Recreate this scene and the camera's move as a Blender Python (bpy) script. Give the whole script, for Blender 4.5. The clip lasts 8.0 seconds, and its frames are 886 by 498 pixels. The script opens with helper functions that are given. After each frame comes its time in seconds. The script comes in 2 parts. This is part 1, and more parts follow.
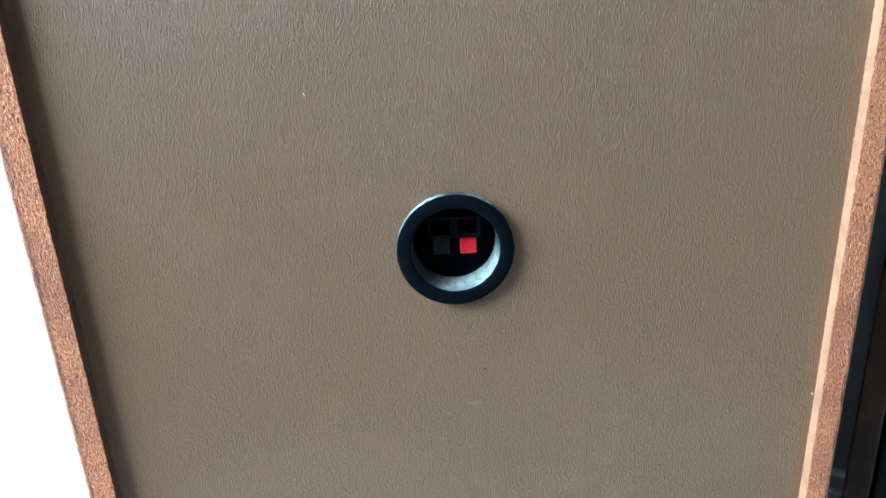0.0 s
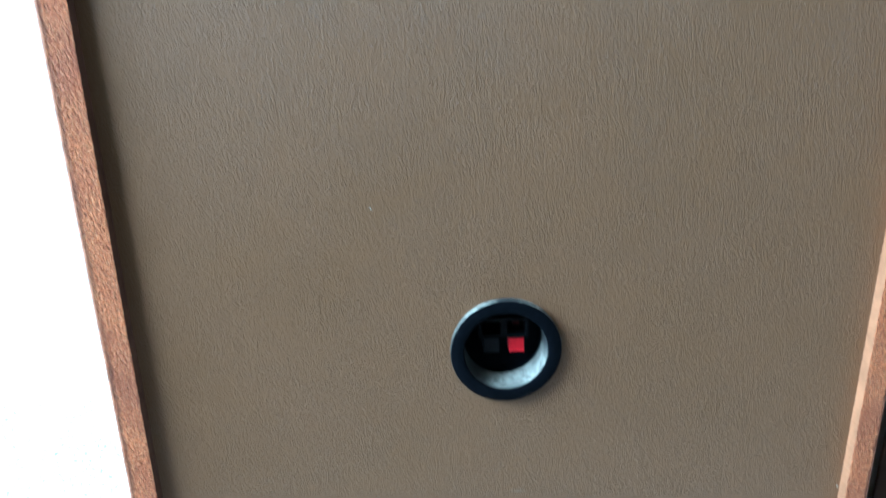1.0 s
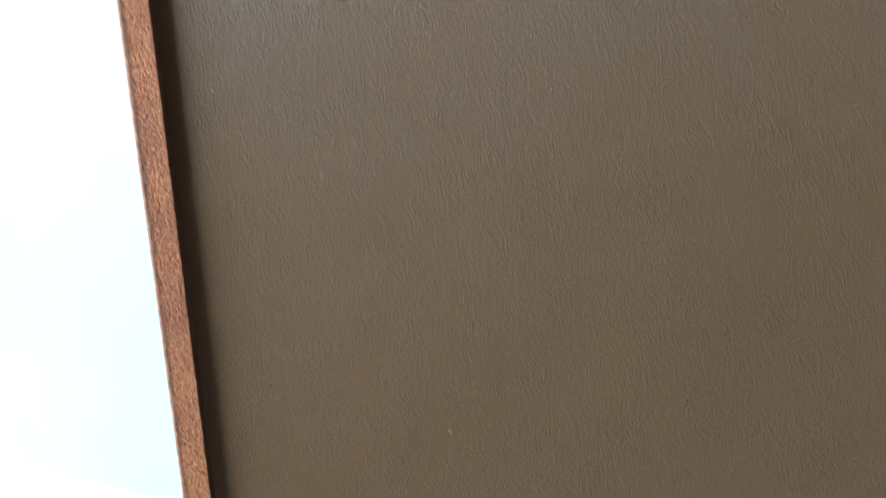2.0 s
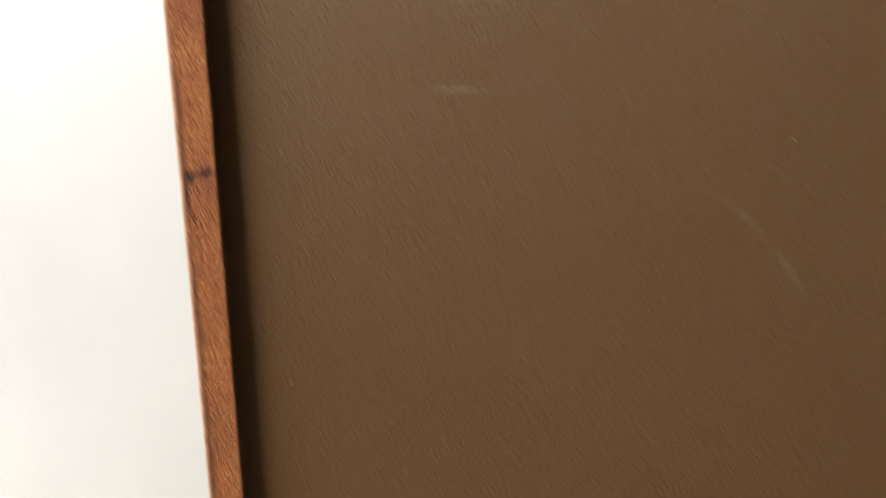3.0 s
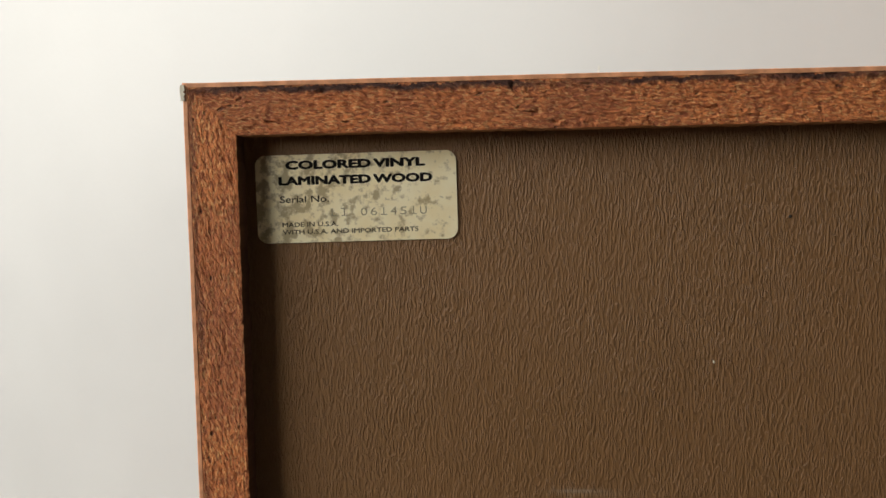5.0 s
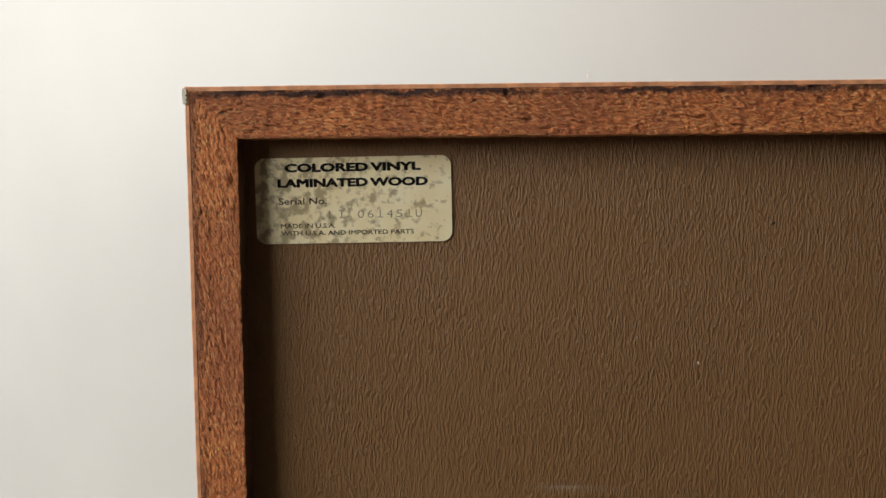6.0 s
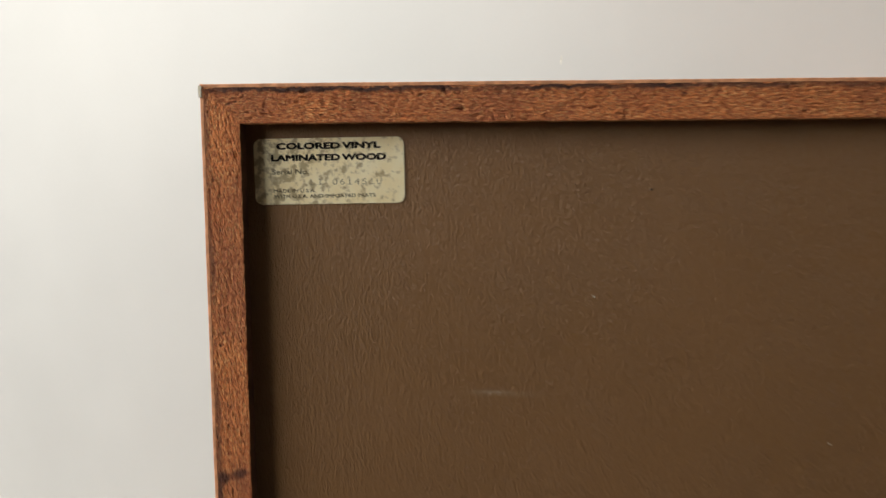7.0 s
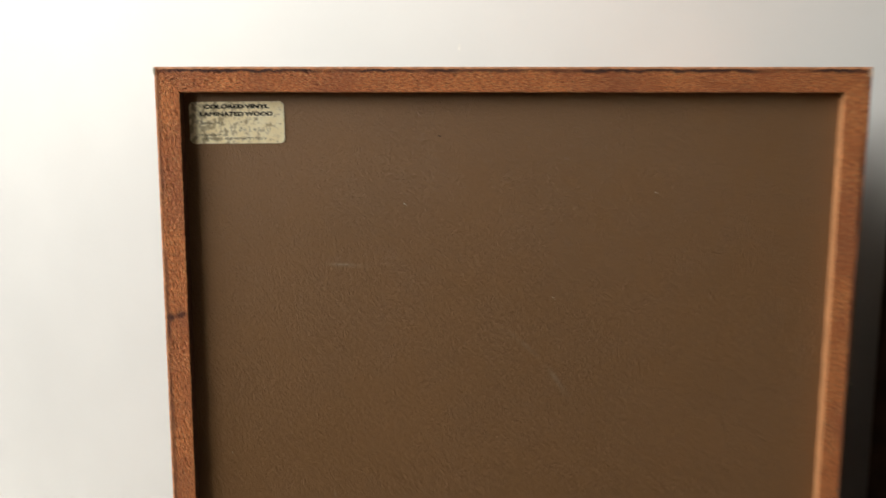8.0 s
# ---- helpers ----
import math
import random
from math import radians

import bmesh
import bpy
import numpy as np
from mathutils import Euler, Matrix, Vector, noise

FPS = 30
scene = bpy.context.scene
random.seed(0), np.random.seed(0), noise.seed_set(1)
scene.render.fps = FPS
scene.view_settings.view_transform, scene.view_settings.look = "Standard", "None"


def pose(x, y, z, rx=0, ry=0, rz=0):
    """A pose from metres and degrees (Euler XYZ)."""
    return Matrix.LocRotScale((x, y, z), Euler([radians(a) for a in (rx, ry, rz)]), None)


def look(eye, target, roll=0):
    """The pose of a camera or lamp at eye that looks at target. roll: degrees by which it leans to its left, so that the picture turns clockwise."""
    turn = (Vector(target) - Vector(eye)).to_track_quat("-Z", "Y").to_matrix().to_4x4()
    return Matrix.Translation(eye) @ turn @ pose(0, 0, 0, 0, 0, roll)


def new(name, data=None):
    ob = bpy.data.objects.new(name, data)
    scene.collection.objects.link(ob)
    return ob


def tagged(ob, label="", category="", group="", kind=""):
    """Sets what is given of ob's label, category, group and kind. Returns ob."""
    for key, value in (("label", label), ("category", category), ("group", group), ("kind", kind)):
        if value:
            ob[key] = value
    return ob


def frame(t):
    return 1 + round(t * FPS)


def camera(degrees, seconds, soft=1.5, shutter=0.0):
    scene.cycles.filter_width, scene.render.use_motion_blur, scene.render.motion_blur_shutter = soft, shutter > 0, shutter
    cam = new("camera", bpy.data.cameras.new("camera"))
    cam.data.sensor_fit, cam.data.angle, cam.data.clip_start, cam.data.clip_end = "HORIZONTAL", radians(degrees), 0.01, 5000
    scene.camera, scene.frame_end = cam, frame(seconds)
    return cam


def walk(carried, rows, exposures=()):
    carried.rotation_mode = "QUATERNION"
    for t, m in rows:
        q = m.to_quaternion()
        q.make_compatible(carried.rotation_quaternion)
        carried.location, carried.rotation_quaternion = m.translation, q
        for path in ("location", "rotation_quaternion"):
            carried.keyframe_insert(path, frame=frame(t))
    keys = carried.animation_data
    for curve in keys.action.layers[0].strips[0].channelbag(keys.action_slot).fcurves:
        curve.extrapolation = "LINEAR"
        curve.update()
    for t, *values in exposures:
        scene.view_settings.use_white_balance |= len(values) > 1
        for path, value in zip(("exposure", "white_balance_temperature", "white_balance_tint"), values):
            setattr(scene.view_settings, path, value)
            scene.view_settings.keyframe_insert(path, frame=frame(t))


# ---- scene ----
cam = camera(60.6, 8.0, shutter=0.5)
PATH = [
    (0, (-0.012, -0.333, 0.51), (0.018, 1.532, -0.214), -2.7),
    (0.5, (-0.016, -0.335, 0.519), (0.013, 1.533, -0.196), -2.4),
    (1, (-0.04, -0.339, 0.557), (0.008, 1.544, -0.116), -1.5),
    (1.5, (-0.051, -0.348, 0.579), (-0.036, 1.595, 0.106), -2.9),
    (1.7, (-0.063, -0.35, 0.597), (-0.019, 1.603, 0.167), -3.1),
    (2.8, (-0.073, -0.293, 0.726), (-0.171, 1.64, 0.224), -0.6),
    (3, (-0.094, -0.277, 0.751), (-0.153, 1.666, 0.28), -0.7),
    (3.5, (-0.116, -0.24, 0.777), (-0.164, 1.733, 0.45), -0.9),
    (4, (-0.123, -0.208, 0.805), (-0.19, 1.776, 0.565), -0.9),
    (4.5, (-0.125, -0.198, 0.82), (-0.204, 1.797, 0.688), -1.3),
    (6, (-0.128, -0.204, 0.825), (-0.159, 1.791, 0.688), -0.5),
    (6.5, (-0.122, -0.222, 0.821), (-0.155, 1.772, 0.665), -0.6),
    (7, (-0.107, -0.268, 0.823), (-0.165, 1.721, 0.626), -0.4),
    (7.5, (-0.074, -0.338, 0.818), (-0.116, 1.647, 0.583), -0.4),
    (7.8, (-0.047, -0.394, 0.812), (-0.084, 1.59, 0.567), -0.1),
    (7.9, (-0.038, -0.415, 0.808), (-0.078, 1.57, 0.567), -0.0),
    (8, (-0.032, -0.432, 0.807), (-0.058, 1.553, 0.557), 0.1),
]
walk(cam, [(t, look(eye, target, roll)) for t, eye, target, roll in PATH],
     [(0, 2.30, 3950, -12), (1.7, 1.70, 3950, -12), (2.8, 1.0, 6600, 6), (3.5, 0.65, 6800, 7), (4, 0.75, 6800, 7), (4.5, 0.36, 6800, 7), (6.5, 0.32, 6800, 7), (7.5, 0.42, 6850, 7), (8, 0.62, 6850, 7)])

# ---- layout, in metres: the speaker's back lies along x, its rear edges in y = 0, the floor in z = 0 ----
W, H, D = 0.400, 0.855, 0.270      # cabinet
T = 0.0138                         # board thickness
RECESS = 0.0068                    # back panel behind the rear edges
CUP_X, CUP_Z = -0.0006, H - 0.4768       # centre of the terminal cup
ROOM = pose(-0.026, 0.380, 0, 0, 0, -27)   # room axes: x along the wall, y into it

# ---- world and light ----
world = bpy.data.worlds.new("sky")
scene.world = world
world.use_nodes = True
wn = world.node_tree
sky = wn.nodes.new("ShaderNodeTexSky")
sky.sky_type = "NISHITA"
sky.sun_disc = False
sky.sun_elevation = radians(35)
sky.sun_rotation = radians(120)
wn.links.new(sky.outputs[0], wn.nodes["Background"].inputs[0])
wn.nodes["Background"].inputs[1].default_value = 0.05

sun_data = bpy.data.lights.new("sun", "SUN")
sun_data.energy, sun_data.angle, sun_data.color = 1.0, radians(12), (1.0, 0.95, 0.88)
sun = new("sun", sun_data)
sun.matrix_world = look((6, 6, 8), (0, 0, 0))

X0, X1, Y0, ZC = -3.4, 3.4, -1.8, 2.75      # room: side walls, the wall opposite, ceiling
WIN_X0, WIN_X1, WIN_Z0, WIN_Z1 = -3.1, -0.38, 0.95, 2.55
win_data = bpy.data.lights.new("window_daylight", "AREA")
win_data.shape, win_data.size, win_data.size_y = "RECTANGLE", WIN_X1 - WIN_X0 - 0.1, WIN_Z1 - WIN_Z0 - 0.1
win_data.energy, win_data.color = 88, (1.0, 0.98, 0.95)
window_light = new("window_daylight", win_data)
WIN_MID = Vector(((WIN_X0 + WIN_X1) / 2, Y0 - 0.06, (WIN_Z0 + WIN_Z1) / 2))
window_light.matrix_world = ROOM @ look(WIN_MID, WIN_MID + Vector((0, 1, 0)))


# ---- material helpers ----
class Mat:
    """A node material with short calls for the nodes used here."""

    def __init__(self, name, rough=0.6, metal=0.0):
        self.m = bpy.data.materials.new(name)
        self.m.use_nodes = True
        self.t = self.m.node_tree
        self.b = self.t.nodes["Principled BSDF"]
        self.b.inputs["Roughness"].default_value = rough
        self.b.inputs["Metallic"].default_value = metal
        self.co = self.node("ShaderNodeTexCoord").outputs["Object"]

    def node(self, kind):
        return self.t.nodes.new(kind)

    def link(self, a, b):
        if hasattr(a, "is_output"):
            self.t.links.new(a, b)
        else:
            b.default_value = a
        return b

    def math(self, op, a, b=0.0, clamp=False):
        n = self.node("ShaderNodeMath")
        n.operation, n.use_clamp = op, clamp
        self.link(a, n.inputs[0])
        self.link(b, n.inputs[1])
        return n.outputs[0]

    def place(self, loc=(0, 0, 0), rot=(0, 0, 0), scale=(1, 1, 1), source=None):
        n = self.node("ShaderNodeMapping")
        n.vector_type = "TEXTURE"
        n.inputs["Location"].default_value = loc
        n.inputs["Rotation"].default_value = [radians(a) for a in rot]
        n.inputs["Scale"].default_value = scale
        self.t.links.new(source or self.co, n.inputs["Vector"])
        return n.outputs[0]

    def noise(self, scale, detail=4, rough=0.55, stretch=(1, 1, 1), distortion=0.0):
        n = self.node("ShaderNodeTexNoise")
        n.inputs["Scale"].default_value = scale
        n.inputs["Detail"].default_value = detail
        n.inputs["Roughness"].default_value = rough
        n.inputs["Distortion"].default_value = distortion
        self.t.links.new(self.place(scale=stretch), n.inputs["Vector"])
        return n.outputs["Fac"]

    def voronoi(self, scale, stretch=(1, 1, 1), feature="F1", out="Distance"):
        n = self.node("ShaderNodeTexVoronoi")
        n.feature = feature
        n.inputs["Scale"].default_value = scale
        self.t.links.new(self.place(scale=stretch), n.inputs["Vector"])
        return n.outputs[out]

    def ramp(self, value, low, high, to0=0.0, to1=1.0, smooth=True):
        n = self.node("ShaderNodeMapRange")
        n.interpolation_type = "SMOOTHSTEP" if smooth else "LINEAR"
        self.t.links.new(value, n.inputs["Value"])
        for key, v in zip(("From Min", "From Max", "To Min", "To Max"), (low, high, to0, to1)):
            n.inputs[key].default_value = v
        return n.outputs["Result"]

    def mix(self, fac, a, b, blend="MIX"):
        n = self.node("ShaderNodeMix")
        n.data_type, n.blend_type = "RGBA", blend
        self.link(fac, n.inputs[0])
        for value, socket in ((a, n.inputs[6]), (b, n.inputs[7])):
            if isinstance(value, tuple):
                socket.default_value = (*value, 1)
            else:
                self.t.links.new(value, socket)
        return n.outputs[2]

    def axis(self, index, source=None):
        n = self.node("ShaderNodeSeparateXYZ")
        self.t.links.new(source or self.co, n.inputs[0])
        return n.outputs[index]

    def length(self, vector):
        n = self.node("ShaderNodeVectorMath")
        n.operation = "LENGTH"
        self.t.links.new(vector, n.inputs[0])
        return n.outputs["Value"]

    def colour(self, value):
        if isinstance(value, tuple):
            self.b.inputs["Base Color"].default_value = (*value, 1)
        else:
            self.t.links.new(value, self.b.inputs["Base Color"])
        return self

    def rough(self, value):
        self.link(value, self.b.inputs["Roughness"])
        return self

    def bump(self, height, distance, strength=1.0):
        n = self.node("ShaderNodeBump")
        n.inputs["Distance"].default_value = distance
        n.inputs["Strength"].default_value = strength
        self.t.links.new(height, n.inputs["Height"])
        before = self.b.inputs["Normal"].links
        if before:
            self.t.links.new(before[0].from_socket, n.inputs["Normal"])
        self.t.links.new(n.outputs[0], self.b.inputs["Normal"])
        return self


def particle_board(name, band, smear=()):
    """Raw chipboard edge, stained red-brown; local x runs along the board, local z from the outer to the inner edge."""
    k = Mat(name, 0.8)
    chips = k.noise(1050, 5, 0.75, (2.4, 1, 1), 0.2)
    fine = k.noise(1700, 3, 0.65, (2.8, 1, 1), 0.2)
    broad = k.noise(26, 3)
    c = k.mix(k.ramp(chips, 0.39, 0.57), (0.36, 0.086, 0.028), (0.82, 0.275, 0.084))
    c = k.mix(k.ramp(fine, 0.52, 0.62, 0, 0.85), c, (0.93, 0.50, 0.205))
    c = k.mix(k.ramp(k.noise(130, 3, 0.6, (2.2, 1, 1)), 0.40, 0.68, 0, 0.4), c, (0.50, 0.13, 0.040))
    c = k.mix(k.ramp(broad, 0.38, 0.7, 0, 0.4), c, (0.26, 0.078, 0.045))
    z = k.axis(2)
    wav = k.math("MULTIPLY", k.math("SUBTRACT", k.noise(150, 5, 0.75), 0.5), 0.006)
    zz = k.math("ADD", z, wav)
    stripe = k.math("MULTIPLY", k.ramp(zz, 0.0011, 0.0014), k.ramp(zz, 0.0022, 0.0038, 1, 0))
    stripe = k.math("MULTIPLY", stripe, k.ramp(k.noise(16, 2), 0.34, 0.52))
    c = k.mix(k.math("MULTIPLY", stripe, band), c, (0.045, 0.016, 0.014))
    for sx, sz, lx, lz, f in smear:
        d = k.length(k.place((sx, 0, sz), (0, 0, 0), (lx, 1, lz)))
        d = k.math("ADD", d, k.math("MULTIPLY", k.math("SUBTRACT", k.noise(500, 3), 0.5), 1.1))
        c = k.mix(k.ramp(d, 0.35, 1.15, f, 0), c, (0.085, 0.024, 0.015))
    pits = k.ramp(k.voronoi(700, (2.2, 1, 1)), 0.10, 0.34)
    dark = k.math("MULTIPLY", k.math("SUBTRACT", 1.0, pits), k.ramp(k.noise(240, 2), 0.57, 0.66))
    c = k.mix(k.math("MULTIPLY", dark, 0.75), c, (0.035, 0.012, 0.007))
    k.colour(c)
    k.bump(chips, 0.0013, 1.0)
    k.bump(k.math("SUBTRACT", 1.0, dark), 0.0009, 1.0)
    return k.m


def vinyl_back():
    """Brown embossed vinyl on the back panel; object axes are the speaker's."""
    k = Mat("brown_embossed_vinyl", 0.5)
    grain = k.noise(2300, 2, 0.5, (1, 1, 4.2), 0.2)
    worm = k.math("ADD", k.ramp(grain, 0.34, 0.70, 0, 0.6, False), k.ramp(grain, 0.50, 0.60, 0, 0.5))
    patch = k.noise(9, 3)
    fine = k.noise(2400, 2)
    c = k.mix(k.ramp(patch, 0.3, 0.7), (0.228, 0.116, 0.045), (0.240, 0.122, 0.049))
    c = k.mix(k.ramp(grain, 0.3, 0.65, 0.12, 0), c, (0.107, 0.057, 0.023))
    # pale scuffs: centre x, z, tilt, half length, half width, strength
    for x, z, tilt, a, b, f in ((-0.097, H - 0.1125, 1, 0.009, 0.0009, 0.38), (-0.094, H - 0.113, 2, 0.020, 0.0020, 0.12),
                                (0.006, H - 0.564, 1, 0.0065, 0.0008, 0.30), (-0.119, H - 0.2685, 86, 0.0030, 0.0005, 0.45),
                                (-0.103, H - 0.254, 80, 0.0035, 0.0012, 0.18), (0.150, H - 0.296, 80, 0.003, 0.001, 0.22)):
        d = k.length(k.place((x, 0, z), (0, tilt, 0), (a, 1, b)))
        d = k.math("ADD", d, k.math("MULTIPLY", k.math("SUBTRACT", k.noise(700, 2), 0.5), 0.6))
        c = k.mix(k.ramp(d, 0.1, 1.0, f, 0), c, (0.42, 0.34, 0.26))
    # long curved rub mark
    p = k.place((-0.0652, 0, H - 0.2484), (0, 0, 0), (1, 1000, 1))
    ring = k.math("ABSOLUTE", k.math("SUBTRACT", k.length(p), 0.1163))
    near = k.length(k.place((0.0195, 0, H - 0.171), (0, 48, 0), (0.031, 1, 0.020)))
    arc = k.math("MULTIPLY", k.ramp(ring, 0.0002, 0.0022, 0.30, 0), k.ramp(near, 0.25, 1.0, 1, 0))
    c = k.mix(k.math("MULTIPLY", arc, k.ramp(k.noise(60, 3), 0.3, 0.6)), c, (0.40, 0.31, 0.23))
    k.colour(c)
    k.rough(k.ramp(patch, 0.3, 0.7, 0.46, 0.50))
    # the embossing is worn flatter in patches
    deep = k.ramp(k.math("ADD", k.math("MULTIPLY", k.noise(13, 3), 0.6), k.math("MULTIPLY", k.noise(60, 2), 0.4)), 0.38, 0.58, 0.6, 1.0)
    k.bump(k.math("MULTIPLY", worm, deep), 0.00031, 1.0)
    k.bump(k.math("MULTIPLY", k.ramp(k.voronoi(900), 0.0, 0.5), k.ramp(k.noise(30, 2), 0.3, 0.7, 0.4, 1.0)), 0.00008, 0.5)
    k.bump(fine, 0.00006, 0.5)
    k.b.inputs["Specular IOR Level"].default_value = 0.5
    return k.m


def plain(name, colour, rough, vary=0.12, scale=60, bump=0.0002, metal=0.0, grain=900, gloss=0.4):
    """A nearly even surface with slight blotches and fine tooth."""
    k = Mat(name, rough, metal)
    lo = tuple(v * (1 - vary) for v in colour)
    hi = tuple(min(1, v * (1 + vary)) for v in colour)
    k.colour(k.mix(k.ramp(k.noise(scale, 4), 0.3, 0.7), lo, hi))
    k.bump(k.noise(grain, 3), bump, 0.5)
    k.b.inputs["Specular IOR Level"].default_value = gloss
    return k.m


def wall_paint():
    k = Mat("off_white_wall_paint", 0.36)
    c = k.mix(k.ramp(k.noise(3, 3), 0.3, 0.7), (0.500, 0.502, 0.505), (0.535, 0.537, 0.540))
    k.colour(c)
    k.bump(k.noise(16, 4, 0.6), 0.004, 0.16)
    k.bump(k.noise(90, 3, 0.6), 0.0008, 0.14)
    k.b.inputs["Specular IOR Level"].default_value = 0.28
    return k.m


def label_paper():
    """Yellowed paper with grey mildew blotches, thicker to one side."""
    k = Mat("stained_label_paper", 0.6)
    c = k.mix(k.ramp(k.noise(120, 4), 0.3, 0.7), (0.93, 0.79, 0.49), (0.97, 0.88, 0.62))
    side = k.ramp(k.axis(0), -0.03, 0.03, 0.095, -0.02)
    m = k.math("ADD", k.noise(290, 5, 0.65), side)
    c = k.mix(k.ramp(m, 0.51, 0.66, 0, 0.72), c, (0.28, 0.20, 0.090))
    c = k.mix(k.ramp(k.noise(700, 3), 0.62, 0.75, 0, 0.5), c, (0.28, 0.23, 0.15))
    k.colour(c)
    k.bump(k.noise(900, 3), 0.0001, 0.5)
    return k.m


def dusty_black(name, lit_low):
    """Black plastic under pale lint; the flag paints the lower right as lit, the rest as shaded."""
    k = Mat(name, 0.7)
    lint = k.math("MULTIPLY", k.ramp(k.noise(330, 5, 0.7), 0.34, 0.62), k.ramp(k.noise(55, 2), 0.36, 0.60))
    if lit_low:
        # pale lower right, dark elsewhere: the window's light put into the lint
        low = k.math("ADD", k.axis(2), k.math("MULTIPLY", k.axis(0), -0.55))
        low = k.math("ADD", low, k.math("MULTIPLY", k.math("SUBTRACT", k.noise(160, 4), 0.5), 0.008))
        lint = k.math("MULTIPLY", k.math("ADD", k.math("MULTIPLY", lint, 0.6), 0.4), k.ramp(low, -0.021, -0.008, 1.0, 0.06))
    k.colour(k.mix(lint, (0.030, 0.029, 0.026), (0.50, 0.465, 0.37)))
    k.bump(k.noise(900, 4), 0.0005, 0.7)
    return k.m


def carpet_pile():
    k = Mat("pale_carpet", 0.95)
    c = k.mix(k.ramp(k.noise(420, 3), 0.35, 0.65), (0.76, 0.735, 0.69), (0.90, 0.88, 0.84))
    k.colour(k.mix(k.ramp(k.noise(14, 3), 0.3, 0.7, 0, 0.3), c, (0.76, 0.73, 0.68)))
    k.bump(k.noise(300, 3), 0.004, 1.0)
    return k.m


def walnut_vinyl(name):
    k = Mat(name, 0.45)
    g = k.noise(60, 4, 0.6, (1, 1, 14), 0.6)
    k.colour(k.mix(k.ramp(g, 0.3, 0.7), (0.16, 0.055, 0.022), (0.30, 0.115, 0.05)))
    k.bump(g, 0.0003, 0.4)
    return k.m


M_TOP = particle_board("chipboard_dark_banded_edge", 0.95)
M_LEFT = particle_board("chipboard_smeared_edge", 0.55, ((0.1432 - H / 2, 0.0036, 0.0030, 0.0026, 0.9), (0.1415 - H / 2, 0.0098, 0.0022, 0.0034, 0.85),
                                                              (0.1428 - H / 2, 0.0068, 0.0018, 0.0050, 0.5), (0.149 - H / 2, 0.0020, 0.008, 0.0012, 0.7)))
M_RIGHT = particle_board("chipboard_edge", 0.75)
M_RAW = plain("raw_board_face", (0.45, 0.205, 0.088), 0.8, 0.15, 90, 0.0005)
# darker copy of the raw face, with the recess shade put into its colour
M_RAW_SHADED = plain("shaded_board_face", (0.13, 0.055, 0.028), 0.8, 0.2, 90, 0.0005)
M_BACK = vinyl_back()
M_SKIN = walnut_vinyl("walnut_vinyl_skin")
M_SKIN_EDGE = plain("vinyl_skin_edge", (0.74, 0.34, 0.18), 0.6, 0.25, 200)
M_BLACK = plain("black_plastic", (0.0036, 0.0042, 0.0058), 0.7, 0.2, 300, 0.0001, 0.0, 900, 0.04)
M_CLIP = plain("clip_plastic", (0.006, 0.0063, 0.0075), 0.6, 0.2, 300, 0.0001, 0.0, 900, 0.1)
M_TAB = plain("black_tab_plastic", (0.014, 0.0145, 0.017), 0.55, 0.2, 300, 0.0001)
M_RED = plain("red_plastic", (0.86, 0.010, 0.026), 0.45, 0.08, 300, 0.0001)
# darkened copy of the red: shade inside the clip opening, put into the colour
M_RED_SHADED = plain("shaded_red_plastic", (0.085, 0.006, 0.009), 0.7, 0.3, 400, 0.0002)
M_DUST = dusty_black("dusty_black_plastic", False)
M_LINT_LIT = dusty_black("lint_lit_low_plastic", True)
M_PAPER = label_paper()
M_INK = plain("black_ink", (0.010, 0.008, 0.007), 0.85, 0.3, 500, gloss=0.12)
M_INK_THIN = plain("faded_ink", (0.030, 0.025, 0.018), 0.85, 0.3, 500, gloss=0.12)
M_INK_PALE = plain("pale_typed_ink", (0.34, 0.30, 0.20), 0.75, 0.35, 700)
M_FLECK = plain("pale_paint_fleck", (0.75, 0.70, 0.58), 0.7, 0.1, 300)
M_FRAY = plain("frayed_paper_backing", (0.62, 0.45, 0.33), 0.85, 0.3, 900)
M_CHIP = plain("chipped_plaster", (0.58, 0.57, 0.54), 0.8, 0.2, 300)
M_DIRT = plain("dark_dirt", (0.03, 0.022, 0.015), 0.8, 0.2, 300)
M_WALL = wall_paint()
M_FAR = plain("taupe_wall_paint", (0.16, 0.147, 0.13), 0.7, 0.05, 5, 0.001, 0.0, 120)
M_TRIM = plain("white_trim_paint", (0.80, 0.79, 0.77), 0.35, 0.03, 12, 0.0003, 0.0, 120)
M_CEIL = plain("beige_ceiling_paint", (0.50, 0.47, 0.42), 0.8, 0.03, 5, 0.002, 0.0, 60)
M_CARPET = carpet_pile()
M_FLOOR_DARK = plain("dark_unseen_floor", (0.075, 0.045, 0.028), 0.5, 0.3, 8, 0.0006, 0.0, 80)
M_DARK = plain("dark_walnut_wood", (0.050, 0.024, 0.012), 0.6, 0.35, 40, 0.0003, 0.0, 300, 0.2)
M_DARKER = plain("blackened_wood", (0.016, 0.012, 0.010), 0.7, 0.3, 40, 0.0003, 0.0, 300, 0.1)
M_CLOTH = plain("black_grille_cloth", (0.015, 0.014, 0.013), 0.9, 0.3, 400, 0.0008)


# ---- mesh helpers ----
def mesh_of(bm, name, material, smooth=False):
    me = bpy.data.meshes.new(name)
    bm.normal_update()
    bm.to_mesh(me)
    bm.free()
    for m in (material if isinstance(material, (list, tuple)) else [material]):
        me.materials.append(m)
    for f in me.polygons:
        f.use_smooth = smooth
    return me


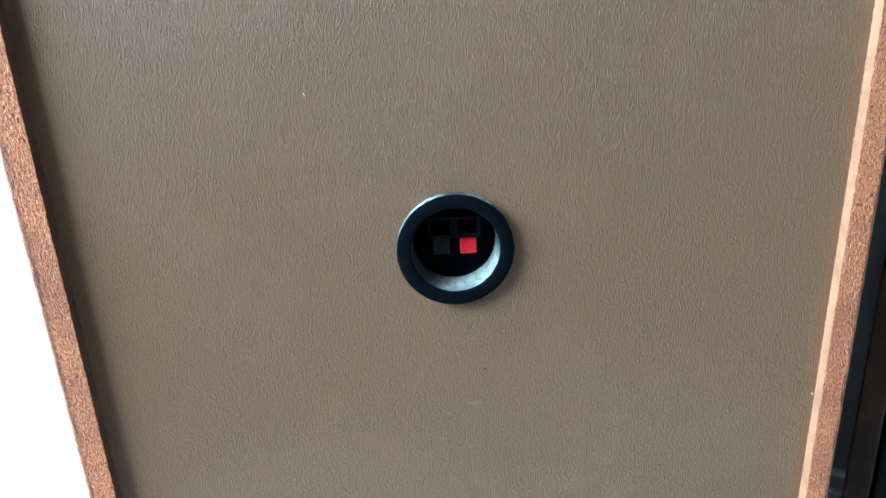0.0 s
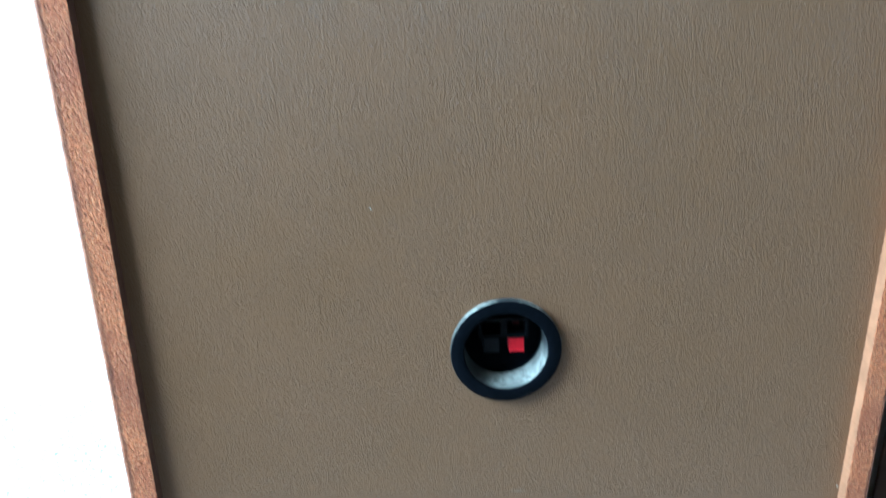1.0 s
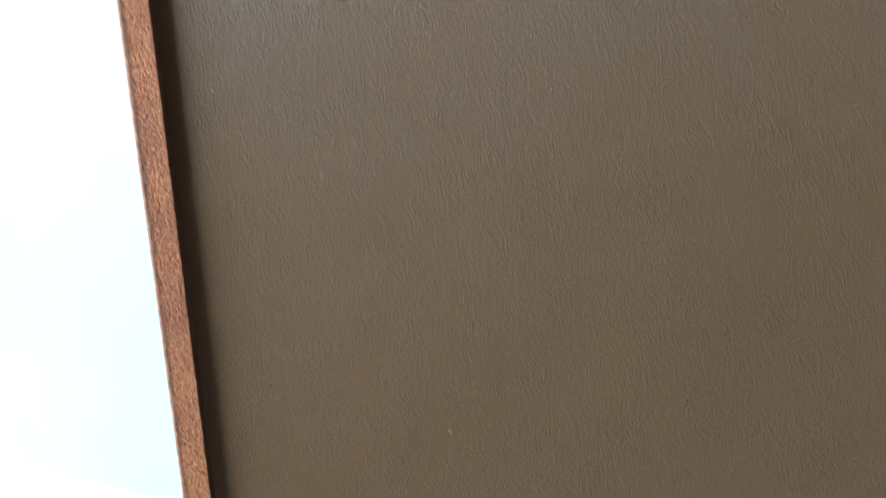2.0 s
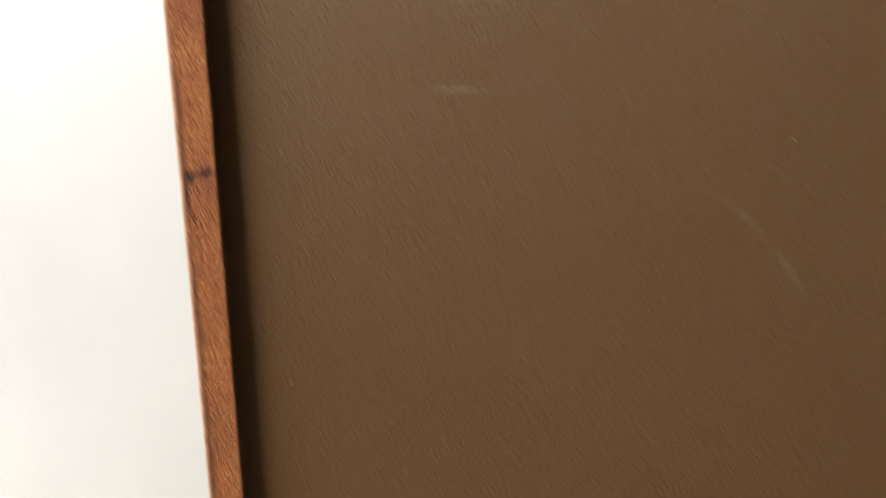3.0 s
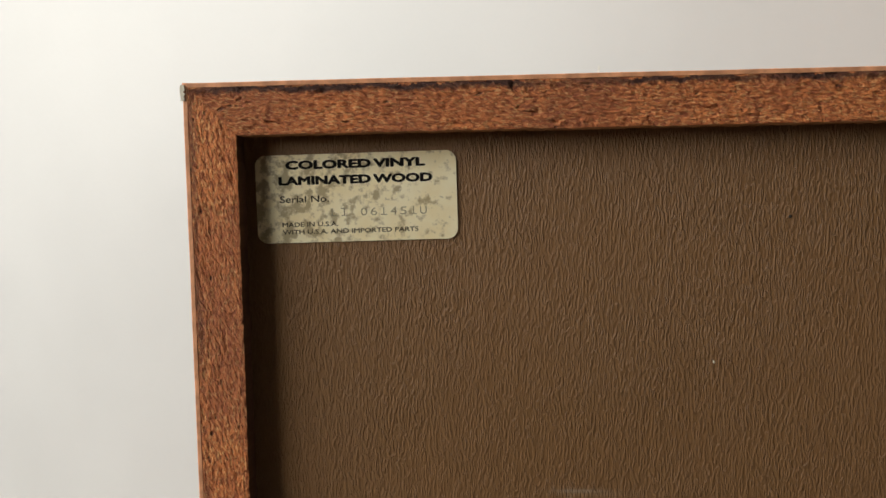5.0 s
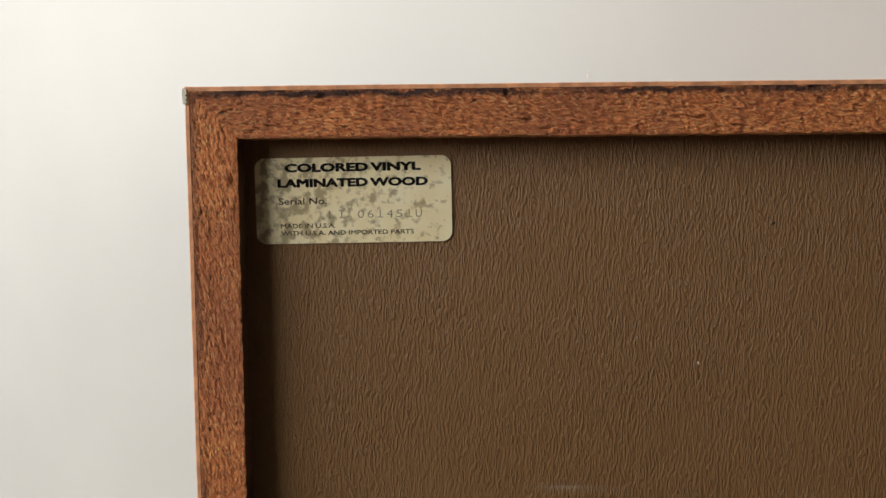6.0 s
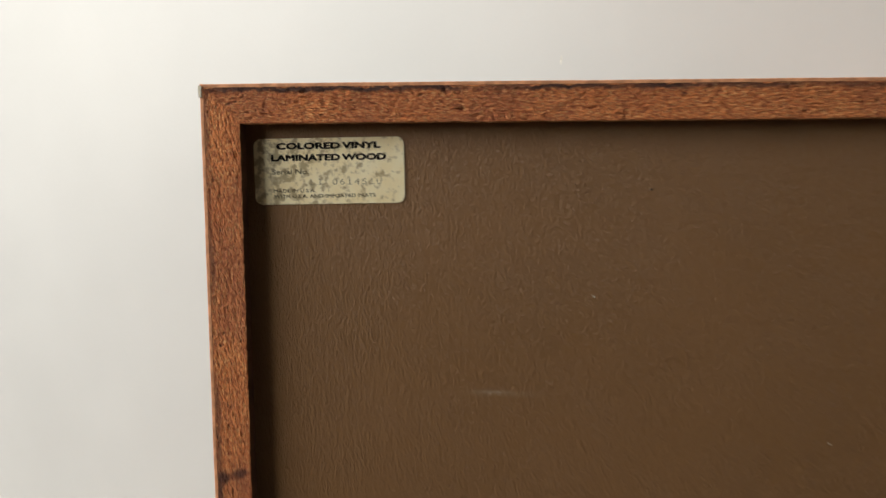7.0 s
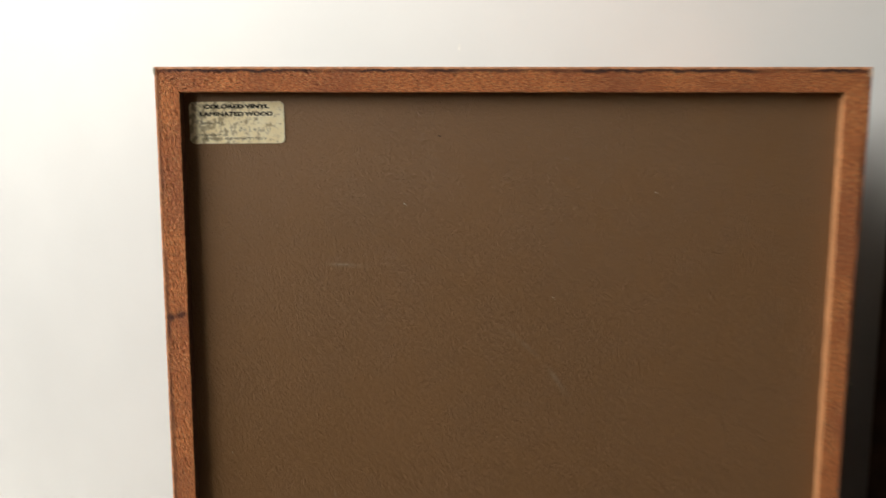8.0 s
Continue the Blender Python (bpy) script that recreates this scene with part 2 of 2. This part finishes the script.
def part(name, bm, material, parent=None, label="", at=None, smooth=False):
    ob = new(name, mesh_of(bm, name, material, smooth))
    if parent:
        ob.parent = parent
    if at is not None:
        ob.matrix_local = at
    return tagged(ob, label) if label else ob


def box(lo, hi, bevel=0.0, segments=2):
    bm = bmesh.new()
    bmesh.ops.create_cube(bm, size=1)
    for v in bm.verts:
        v.co = [lo[i] + (v.co[i] + 0.5) * (hi[i] - lo[i]) for i in range(3)]
    if bevel:
        bmesh.ops.bevel(bm, geom=bm.edges[:], offset=bevel, segments=segments, affect="EDGES", profile=0.5)
    return bm


def prism(outline, y0, y1):
    """A plate from an outline in x, z between the depths y0 and y1."""
    bm = bmesh.new()
    a = [bm.verts.new((x, y0, z)) for x, z in outline]
    b = [bm.verts.new((x, y1, z)) for x, z in outline]
    n = len(outline)
    bm.faces.new(a)
    bm.faces.new(b[::-1])
    for i in range(n):
        bm.faces.new((a[i], b[i], b[(i + 1) % n], a[(i + 1) % n]))
    bmesh.ops.recalc_face_normals(bm, faces=bm.faces[:])
    return bm


def rounded(w, h, r, steps=8):
    pts = []
    for cx, cz, a0 in ((w / 2 - r, h / 2 - r, 0), (-w / 2 + r, h / 2 - r, 90), (-w / 2 + r, -h / 2 + r, 180), (w / 2 - r, -h / 2 + r, 270)):
        for i in range(steps + 1):
            a = radians(a0 + 90 * i / steps)
            pts.append((cx + r * math.cos(a), cz + r * math.sin(a)))
    return pts


def lathe(profile, steps=96):
    """A closed ring round the y axis from (radius, y) pairs."""
    bm = bmesh.new()
    rows = []
    for i in range(steps):
        a = 2 * math.pi * i / steps
        rows.append([bm.verts.new((r * math.cos(a), y, r * math.sin(a))) for r, y in profile])
    for i in range(steps):
        p, q = rows[i], rows[(i + 1) % steps]
        for j in range(len(profile) - 1):
            bm.faces.new((p[j], p[j + 1], q[j + 1], q[j]))
    bmesh.ops.recalc_face_normals(bm, faces=bm.faces[:])
    return bm


def thing(name, label, category, at, group="", kind=""):
    ob = new(name)
    ob.empty_display_size = 0.05
    ob.matrix_world = at
    return tagged(ob, label, category, group, kind)


def hollow(z):
    """How far the worn outer face of one side board lies inside the cabinet's line, at a height z."""
    u = min(1.0, max(0.0, (H - 0.004 - z) / 0.22))
    return 0.0018 * u * u * (3 - 2 * u)


def sawn_board(length, m, skin, worn, rough):
    """A mitred cabinet board. Local x: along, y: towards the front, z: from the outer to the inner face.
    The rear edge is finely gridded and rough, its inner arris nibbled."""
    bm = bmesh.new()
    step = 0.0006
    nx, nz = int(length / step), 24
    grid = []
    for i in range(nx + 1):
        row = []
        at = -length / 2 + length * i / nx
        z0 = skin + (hollow((m @ Vector((at, 0, 0))).z) if worn else 0)
        for j in range(nz + 1):
            z = z0 + (T - z0) * j / nz
            x = -length / 2 + z + (length - 2 * z) * i / nx
            q = (m @ Vector((x, 0, z))) * 1000
            # chips lie along the board; loose ones have left pits
            c = Vector((x * 560, 7.3 * m[0][3] * 100, z * 1250)) + 0.5 * noise.noise_vector(q * 0.4)
            y = 0.00030 * noise.noise(c) + 0.00026 * noise.noise(c * 2.1)
            y += 0.0013 * max(0.0, noise.noise(c * 0.62 + Vector((31, 5, 2))) - 0.28)
            y *= rough
            if j in (0, nz):
                y = 0.5 * abs(y) + 0.00012
            dz = 0.00022 * noise.noise(q * 0.35) + 0.00014 * noise.noise(q * 0.9) if j == nz else 0
            row.append(bm.verts.new((x, y, z + dz)))
        grid.append(row)
    for i in range(nx):
        for j in range(nz):
            bm.faces.new((grid[i][j], grid[i][j + 1], grid[i + 1][j + 1], grid[i + 1][j]))
    # inner and outer face and front
    inner, outer = [grid[i][nz] for i in range(nx + 1)], [grid[i][0] for i in range(nx + 1)]
    fi = [bm.verts.new((v.co.x, D, T)) for v in inner]
    fo = [bm.verts.new((v.co.x, D, v.co.z)) for v in outer]
    for i in range(nx):
        f = bm.faces.new((inner[i], fi[i], fi[i + 1], inner[i + 1]))
        f.material_index = 1
        bm.faces.new((outer[i], outer[i + 1], fo[i + 1], fo[i]))
        bm.faces.new((fi[i], fo[i], fo[i + 1], fi[i + 1]))
    bmesh.ops.recalc_face_normals(bm, faces=bm.faces[:])
    return bm


def skin_sheet(length, thick, m, worn):
    """The thin vinyl that wraps one board's outer face, its rear arris softly rounded and slightly wavy."""
    bm = bmesh.new()
    n = 160
    rows = []
    for i in range(n + 1):
        x = -length / 2 + length * i / n
        w = m @ Vector((x, 0, 0))
        z = hollow(w.z) if worn else 0.0
        z += 0.00010 * noise.noise(w * 60)
        r = min(0.00025, thick * 0.3)
        y = 0.00012 * noise.noise(w * 90 + Vector((9, 3, 1)))
        rows.append([bm.verts.new((x, py, pz)) for py, pz in ((D, z), (y + r, z), (y + 0.3 * r, z + 0.3 * r), (y, z + r), (y, z + thick), (D, z + thick))])
    for p, q in zip(rows, rows[1:]):
        for k in range(6):
            bm.faces.new((p[k], q[k], q[(k + 1) % 6], p[(k + 1) % 6]))
    bm.faces.new(rows[0])
    bm.faces.new(rows[-1][::-1])
    bmesh.ops.recalc_face_normals(bm, faces=bm.faces[:])
    return bm


def lettering(text, width, height, x, z, depth, material, parent, bold=0.0, words=1.0):
    """One printed line, fitted to a width and a capital height; its left end at x, its foot at z. bold: by how much the outline swells."""
    cu = bpy.data.curves.new("lettering", "FONT")
    cu.body, cu.size, cu.space_word = text, 1.0, words
    cu.resolution_u = 3
    tmp = bpy.data.objects.new("lettering", cu)
    scene.collection.objects.link(tmp)
    me = bpy.data.meshes.new_from_object(tmp.evaluated_get(bpy.context.evaluated_depsgraph_get()))
    bpy.data.objects.remove(tmp)
    bpy.data.curves.remove(cu)
    bm = bmesh.new()
    xs = [v.co.x for v in me.vertices]
    lo, span = min(xs) - bold, max(xs) - min(xs) + 2 * bold
    turns = [(bold * math.cos(a * math.pi / 4), bold * math.sin(a * math.pi / 4)) for a in range(8)] if bold else [(0, 0)]
    for k, (dx, dz) in enumerate(turns):
        first = len(bm.verts)
        bm.from_mesh(me)
        bm.verts.ensure_lookup_table()
        for v in bm.verts[first:]:
            v.co = (x + (v.co.x + dx - lo) / span * width, depth - 0.000003 * k, z + (v.co.y + dz + bold) / (0.72 + 2 * bold) * height)
    bpy.data.meshes.remove(me)
    out = bmesh.ops.extrude_face_region(bm, geom=bm.faces[:])
    for v in out["geom"]:
        if isinstance(v, bmesh.types.BMVert):
            v.co.y -= 0.00003
    bmesh.ops.recalc_face_normals(bm, faces=bm.faces[:])
    return part("lettering", bm, material, parent)


def typed(text, pitch, height, x, z, depth, material, parent):
    """A typewritten line: evenly pitched slim characters, with slab feet under the straight ones."""
    bm = bmesh.new()
    bar = 0.00022
    for k, letter in enumerate(text):
        if letter == " ":
            continue
        wide = pitch * (0.12 if letter in "I1" else 0.66)
        left = x + k * pitch + (pitch - wide) / 2
        glyph = lettering(letter, wide, height, left, z, depth, material, parent)
        bm.from_mesh(glyph.data)
        spare = glyph.data
        bpy.data.objects.remove(glyph)
        bpy.data.meshes.remove(spare)
        feet = {"I": (0, 1), "1": (0,)}.get(letter, ())
        for top in feet:
            z0 = z + top * (height - bar)
            piece = bmesh.ops.create_cube(bm, size=1)["verts"]
            for v in piece:
                v.co = (x + (k + 0.5) * pitch + v.co.x * pitch * 0.62, depth - 0.00002 + v.co.y * 0.00003, z0 + (v.co.z + 0.5) * bar)
    return part("lettering", bm, material, parent)


# ---- the room ----
def room_part(name, bm, material, label="", category="", kind="structure"):
    ob = part(name, bm, material)
    ob.matrix_world = ROOM
    return tagged(ob, label, category, "", kind)


# floor past the carpet is unseen; dark brown is chosen to cut bounce light
room_part("floor", box((X0 - 0.15, Y0 - 0.15, -0.1), (X1 + 0.15, 0.15, 0.0)), M_FLOOR_DARK, "unseen floor, dark brown to cut bounce light", "floor")
room_part("carpet", box((-1.45, -0.62, 0.0), (1.3, -0.0135, 0.006), 0.002), M_CARPET, "pale cut-pile carpet strip along the wall", "carpet")
room_part("ceiling", box((X0 - 0.15, Y0 - 0.15, ZC), (X1 + 0.15, 0.15, ZC + 0.1)), M_CEIL, "plain beige painted ceiling", "ceiling")
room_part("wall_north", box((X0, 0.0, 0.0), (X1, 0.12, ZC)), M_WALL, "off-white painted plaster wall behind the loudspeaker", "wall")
room_part("wall_east", box((X1, Y0, 0), (X1 + 0.12, 0.12, ZC)), M_FAR, "taupe painted plain wall", "wall")
room_part("wall_west", box((X0 - 0.12, Y0, 0), (X0, 0.12, ZC)), M_FAR, "taupe painted plain wall", "wall")


def window_wall():
    bm = bmesh.new()
    a, b = X0 - 0.12, X1 + 0.12
    pieces = (((a, Y0 - 0.12, 0), (b, Y0, WIN_Z0)), ((a, Y0 - 0.12, WIN_Z1), (b, Y0, ZC)),
              ((a, Y0 - 0.12, WIN_Z0), (WIN_X0, Y0, WIN_Z1)), ((WIN_X1, Y0 - 0.12, WIN_Z0), (b, Y0, WIN_Z1)))
    for lo, hi in pieces:
        me = bpy.data.meshes.new("tmp")
        piece = box(lo, hi)
        piece.to_mesh(me)
        piece.free()
        bm.from_mesh(me)
        bpy.data.meshes.remove(me)
    return bm


room_part("wall_south", window_wall(), M_FAR, "taupe wall with a wide window opening", "wall")


def carpet_tufts():
    """Loose tufts of pile along the wall: small leaning four-sided spikes."""
    n = 14000
    rng = np.random.default_rng(3)
    c = np.stack([rng.uniform(-1.15, 0.75, n), rng.uniform(-0.40, -0.016, n), np.full(n, 0.006)], 1)
    r, h = rng.uniform(0.0016, 0.0030, n), rng.uniform(0.002, 0.005, n)
    lean = rng.normal(0, 0.0022, (n, 2))
    turn = rng.uniform(0, 1.57, n)
    verts = np.zeros((n, 5, 3))
    for k in range(4):
        a = turn + k * math.pi / 2
        verts[:, k] = c + np.stack([r * np.cos(a), r * np.sin(a), np.full(n, -0.0005)], 1)
    verts[:, 4] = c + np.stack([lean[:, 0], lean[:, 1], h], 1)
    base = np.arange(n)[:, None] * 5
    faces = np.concatenate([base + np.array(q) for q in ((0, 1, 4), (1, 2, 4), (2, 3, 4), (3, 0, 4))])
    me = bpy.data.meshes.new("carpet_tufts")
    me.from_pydata(verts.reshape(-1, 3).tolist(), [], faces.tolist())
    me.materials.append(M_CARPET)
    ob = new("carpet_tufts", me)
    ob.matrix_world = ROOM
    return tagged(ob, "pale short carpet tufts along the wall", "carpet", "", "stuff")


carpet_tufts()


def baseboard(length):
    """Moulded skirting, extruded along x from its profile (y from the wall, z)."""
    prof = [(0, 0), (-0.013, 0), (-0.013, 0.0615), (-0.0122, 0.0635), (-0.0060, 0.0650), (-0.0060, 0.0715), (-0.0085, 0.0735), (-0.0085, 0.0765), (-0.0072, 0.0785), (0, 0.0800)]
    bm = bmesh.new()
    a = [bm.verts.new((X0, y, z)) for y, z in prof]
    b = [bm.verts.new((X0 + length, y, z)) for y, z in prof]
    for i in range(len(prof)):
        j = (i + 1) % len(prof)
        bm.faces.new((a[i], b[i], b[j], a[j]))
    bm.faces.new(a)
    bm.faces.new(b[::-1])
    bmesh.ops.recalc_face_normals(bm, faces=bm.faces[:])
    return bm


room_part("baseboard", baseboard(X1 - X0), M_TRIM, "white moulded baseboard along the wall", "baseboard")


# ---- the loudspeaker ----
def speaker():
    sp = thing("loudspeaker", "walnut vinyl loudspeaker seen from its brown back, raw chipboard edges", "loudspeaker", Matrix.Identity(4))
    # boards: local x along, z towards the inside
    frames = (("side_board", H, M_LEFT, Matrix(((0, 0, 1, -W / 2), (0, 1, 0, 0), (-1, 0, 0, H / 2), (0, 0, 0, 1))), "red-brown raw chipboard edge with a dark smear"),
              ("side_board", H, M_RIGHT, Matrix(((0, 0, -1, W / 2), (0, 1, 0, 0), (1, 0, 0, H / 2), (0, 0, 0, 1))), "red-brown raw chipboard edge"),
              ("top_board", W, M_TOP, Matrix(((1, 0, 0, 0), (0, 1, 0, 0), (0, 0, -1, H), (0, 0, 0, 1))), "chipboard edge with a dark burnt band"),
              ("bottom_board", W, M_RIGHT, Matrix(((1, 0, 0, 0), (0, 1, 0, 0), (0, 0, 1, 0), (0, 0, 0, 1))), "red-brown raw chipboard edge"))
    for i, (name, length, mat, m, label) in enumerate(frames):
        skin = 0.0004 if i in (1, 3) else 0.0012
        # the left board's inner face takes the copy with painted shade
        b = part(name, sawn_board(length, m, skin, i == 1, (0.6, 0.5, 1.0, 0.6)[i]), (mat, M_RAW_SHADED if i == 0 else M_RAW), sp, label, m)
        part("vinyl_skin", skin_sheet(length, skin, m, i == 1), M_SKIN if i in (1, 3) else M_SKIN_EDGE, b, "thin walnut vinyl skin" if i in (1, 3) else "thin orange-brown vinyl skin")
    back = part("back_panel", holed_panel(), M_BACK, sp, "brown embossed vinyl panel with scuffs")
    part("front_grille", box((-W / 2 + T, D - 0.02, T), (W / 2 - T, D + 0.006, H - T), 0.004), M_CLOTH, sp, "black cloth grille")
    # terminal cup
    at = pose(CUP_X, RECESS, CUP_Z)
    r = 0.02825
    flange = part("terminal_cup", lathe([(0.0212, 0.004), (0.0212, -0.0032), (0.0216, -0.0038), (0.0222, -0.0040), (0.0276, -0.0040), (0.0281, -0.0037)]), M_BLACK, sp, "round black plastic terminal cup", at, True)
    part("rim", lathe([(0.0281, -0.0037), (r, -0.0033), (r, -0.0002)]), M_DUST, flange, "dust-greyed rim", None, True)
    # no lint deeper in: bare black stands in for the shade there
    part("cup_wall", lathe([(0.0204, 0.0125), (0.0203, 0.0150), (0.0198, 0.0180)]), M_BLACK, flange, "", None, True)
    part("cup_lip", lathe([(0.0212, -0.0030), (0.0208, 0.0060), (0.0204, 0.0125)]), M_LINT_LIT, flange, "lint-covered cup lip, painted lit at the lower right", None, True)
    part("cup_floor", lathe([(0.0203, 0.0165), (0.0185, 0.0172), (0.0, 0.0172)]), M_BLACK, flange)
    part("clip_block", clip_block(), M_CLIP, flange, "spring clip block with two openings")
    part("push_tab", push_tab(), M_TAB, flange, "black push tab", pose(-0.0064, 0.0125, -0.0023))
    part("push_tab", push_tab(), M_RED, flange, "bright red push tab", pose(0.0068, 0.0125, -0.0023))
    part("contact_lever", box((0.0052, 0.0146, 0.0062), (0.0088, 0.0168, 0.0098), 0.0004), M_RED_SHADED, flange, "dark red lever end, shade put into its colour")
    # label
    lw, lh = 0.0545, 0.0238
    lab = part("paper_label", prism(rounded(lw, lh, 0.0028), 0, -0.00040), M_PAPER, sp, "yellowed mildew-spotted paper label", pose(-0.1560, RECESS, H - 0.0306, 0, -0.6, 0))
    d = -0.00039
    lettering("COLORED VINYL", 0.0379, 0.0025, -0.0190, 0.0079, d, M_INK, lab, 0.055, 0.65)
    lettering("LAMINATED WOOD", 0.0418, 0.0025, -0.0210, 0.0037, d, M_INK, lab, 0.055, 0.65)
    lettering("Serial No.", 0.0134, 0.0019, -0.0208, -0.0010, d, M_INK_THIN, lab, 0.012)
    typed("LI 061451U", 0.00268, 0.0022, -0.0074, -0.0050, d, M_INK_PALE, lab)
    lettering("MADE IN U.S.A.", 0.0152, 0.0013, -0.0204, -0.0076, d, M_INK_THIN, lab, 0.012)
    lettering("WITH U.S.A. AND IMPORTED PARTS", 0.0370, 0.0013, -0.0204, -0.0096, d, M_INK_THIN, lab, 0.012)
    # specks on the panel: x, depth below the top, length, tilt
    for x, z, a, tilt in ((-0.060, 0.077, 0.0006, 70), (0.085, 0.070, 0.0007, 20), (-0.065, 0.400, 0.0010, 65), (0.027, 0.132, 0.0006, 50), (-0.165, 0.228, 0.0005, 60)):
        part("paint_fleck", fleck(a, 0.00028), M_FLECK, back, "", pose(x, RECESS - 0.00002, H - z, 0, tilt, 0))
    for x, z in ((0.012, 0.544), (0.106, 0.610), (-0.04, 0.038)):
        part("dirt_speck", fleck(0.0006, 0.0005), M_DIRT, back, "", pose(x, RECESS - 0.00002, H - z))
    # chipped vinyl and stuck fibres on the edges
    part("vinyl_chip", frayed(0.0011, 0.0040), M_FLECK, sp, "pale chip in the vinyl corner", pose(-W / 2 + 0.0001, -0.0001, H - 0.0026))
    part("vinyl_chip", frayed(0.0016, 0.0050), M_FRAY, sp, "frayed pale vinyl corner", pose(W / 2 - 0.0006, -0.0001, H - 0.0030))
    part("stuck_fibre", fleck(0.0016, 0.0005), M_FLECK, sp, "pale fibre", pose(W / 2 + 0.0004, 0.0006, H - 0.1810, 0, 60, 30))
    part("stuck_fibre", fleck(0.0011, 0.0004), M_FLECK, sp, "pale fibre", pose(0.1850, RECESS - 0.0001, H - 0.5700, 0, 75, 0))
    return sp


def holed_panel():
    """The recessed back panel with the round cut-out for the terminal cup."""
    x, z0, z1, r = W / 2 - T + 0.0005, T - 0.0005, H - T + 0.0005, 0.0245
    bm = bmesh.new()
    rect = [bm.verts.new((px, RECESS, pz)) for px, pz in ((-x, z0), (x, z0), (x, z1), (-x, z1))]
    hole = [bm.verts.new((CUP_X + r * math.cos(k * math.pi / 32), RECESS, CUP_Z + r * math.sin(k * math.pi / 32))) for k in range(64)]
    edges = [bm.edges.new((ring[k], ring[(k + 1) % len(ring)])) for ring in (rect, hole) for k in range(len(ring))]
    bmesh.ops.triangle_fill(bm, use_beauty=True, edges=edges)
    out = bmesh.ops.extrude_face_region(bm, geom=bm.faces[:])
    for v in out["geom"]:
        if isinstance(v, bmesh.types.BMVert):
            v.co.y += 0.012
    bmesh.ops.recalc_face_normals(bm, faces=bm.faces[:])
    return bm


def fleck(a, b):
    """A thin flake: a low six-sided dome."""
    bm = bmesh.new()
    top = bm.verts.new((0, -0.00018, 0))
    rim = [bm.verts.new((a * math.cos(k * math.pi / 3), 0.00003, b * math.sin(k * math.pi / 3 + 0.2))) for k in range(6)]
    for k in range(6):
        bm.faces.new((top, rim[k], rim[(k + 1) % 6]))
    bm.faces.new(rim[::-1])
    bmesh.ops.recalc_face_normals(bm, faces=bm.faces[:])
    return bm


def frayed(w, h):
    """A torn sliver: a thin strip with a ragged outline."""
    left = [(-w / 2 + 0.35 * w * noise.noise(Vector((k * 1.7, w * 900, 3))), h / 2 - h * k / 9) for k in range(10)]
    right = [(w / 2 + 0.5 * w * noise.noise(Vector((k * 1.3, h * 700, 8))), -h / 2 + h * k / 9) for k in range(10)]
    return prism(left + right, -0.00025, 0.0006)


def clip_block():
    """One moulded bar with two square openings."""
    z0, z1, yf, yb, wall = 0.0020, 0.0128, 0.0085, 0.0172, 0.0016
    bm = bmesh.new()
    loops = [((-0.0128, z0), (0.0128, z1)), ((-0.0112, z0 + wall), (-0.0016, z1 - wall)), ((0.0016, z0 + wall), (0.0112, z1 - wall))]
    edges = []
    for (xa, za), (xb, zb) in loops:
        vs = [bm.verts.new((x, yf, z)) for x, z in ((xa, za), (xb, za), (xb, zb), (xa, zb))]
        edges += [bm.edges.new((vs[k], vs[(k + 1) % 4])) for k in range(4)]
    bmesh.ops.triangle_fill(bm, use_beauty=True, edges=edges)
    out = bmesh.ops.extrude_face_region(bm, geom=bm.faces[:])
    for v in out["geom"]:
        if isinstance(v, bmesh.types.BMVert):
            v.co.y = yb
    bmesh.ops.recalc_face_normals(bm, faces=bm.faces[:])
    return bm


def push_tab():
    """A spring clip's push tab: a bent lever with rounded edges, its tip tilting outwards."""
    bm = box((-0.0041, -0.0020, -0.0042), (0.0041, 0.0047, 0.0042), 0.0006, 2)
    for v in bm.verts:
        v.co.y -= 0.0020 * max(0.0, -v.co.z / 0.0042)
    return bm


speaker()


def cabinet(w, h, d):
    """A shallow dark wooden cabinet: carcass boards, a framed door and its knob."""
    cab = thing("cabinet", "dark brown wooden cabinet standing in shade against the wall", "cabinet", pose(0.266, 0.091, 0, 0, 0, -37))
    b = 0.016
    part("side_board", box((0, 0, 0), (b, d, h), 0.0015), M_DARK, cab, "worn brown edge")
    part("side_board", box((w - b, 0, 0), (w, d, h), 0.0015), M_DARK, cab, "worn brown edge")
    part("top_board", box((b, 0, h - b), (w - b, d, h), 0.0015), M_DARK, cab)
    part("bottom_board", box((b, 0, 0), (w - b, d, b), 0.0015), M_DARK, cab)
    part("back_board", box((b, d - 0.006, b), (w - b, d, h - b)), M_DARKER, cab)
    door = part("door", box((b + 0.002, 0.004, b + 0.002), (w - b - 0.002, 0.020, h - b - 0.002), 0.002), M_DARKER, cab, "nearly black flat door")
    part("knob", lathe([(0.004, 0.006), (0.004, -0.008), (0.009, -0.014), (0.009, -0.020), (0.004, -0.024), (0.0, -0.0245)], 32), M_DARK, door, "", pose(w - 0.05, 0, h * 0.55), True)
    return cab


cabinet(0.36, 0.80, 0.10)

# wall mark
chip = part("wall_chip", fleck(0.0012, 0.0045), M_CHIP)
chip.matrix_world = ROOM @ pose(0.0, -0.00002, H + 0.062)
tagged(chip, "small grey chip in the wall paint", "paint chip")
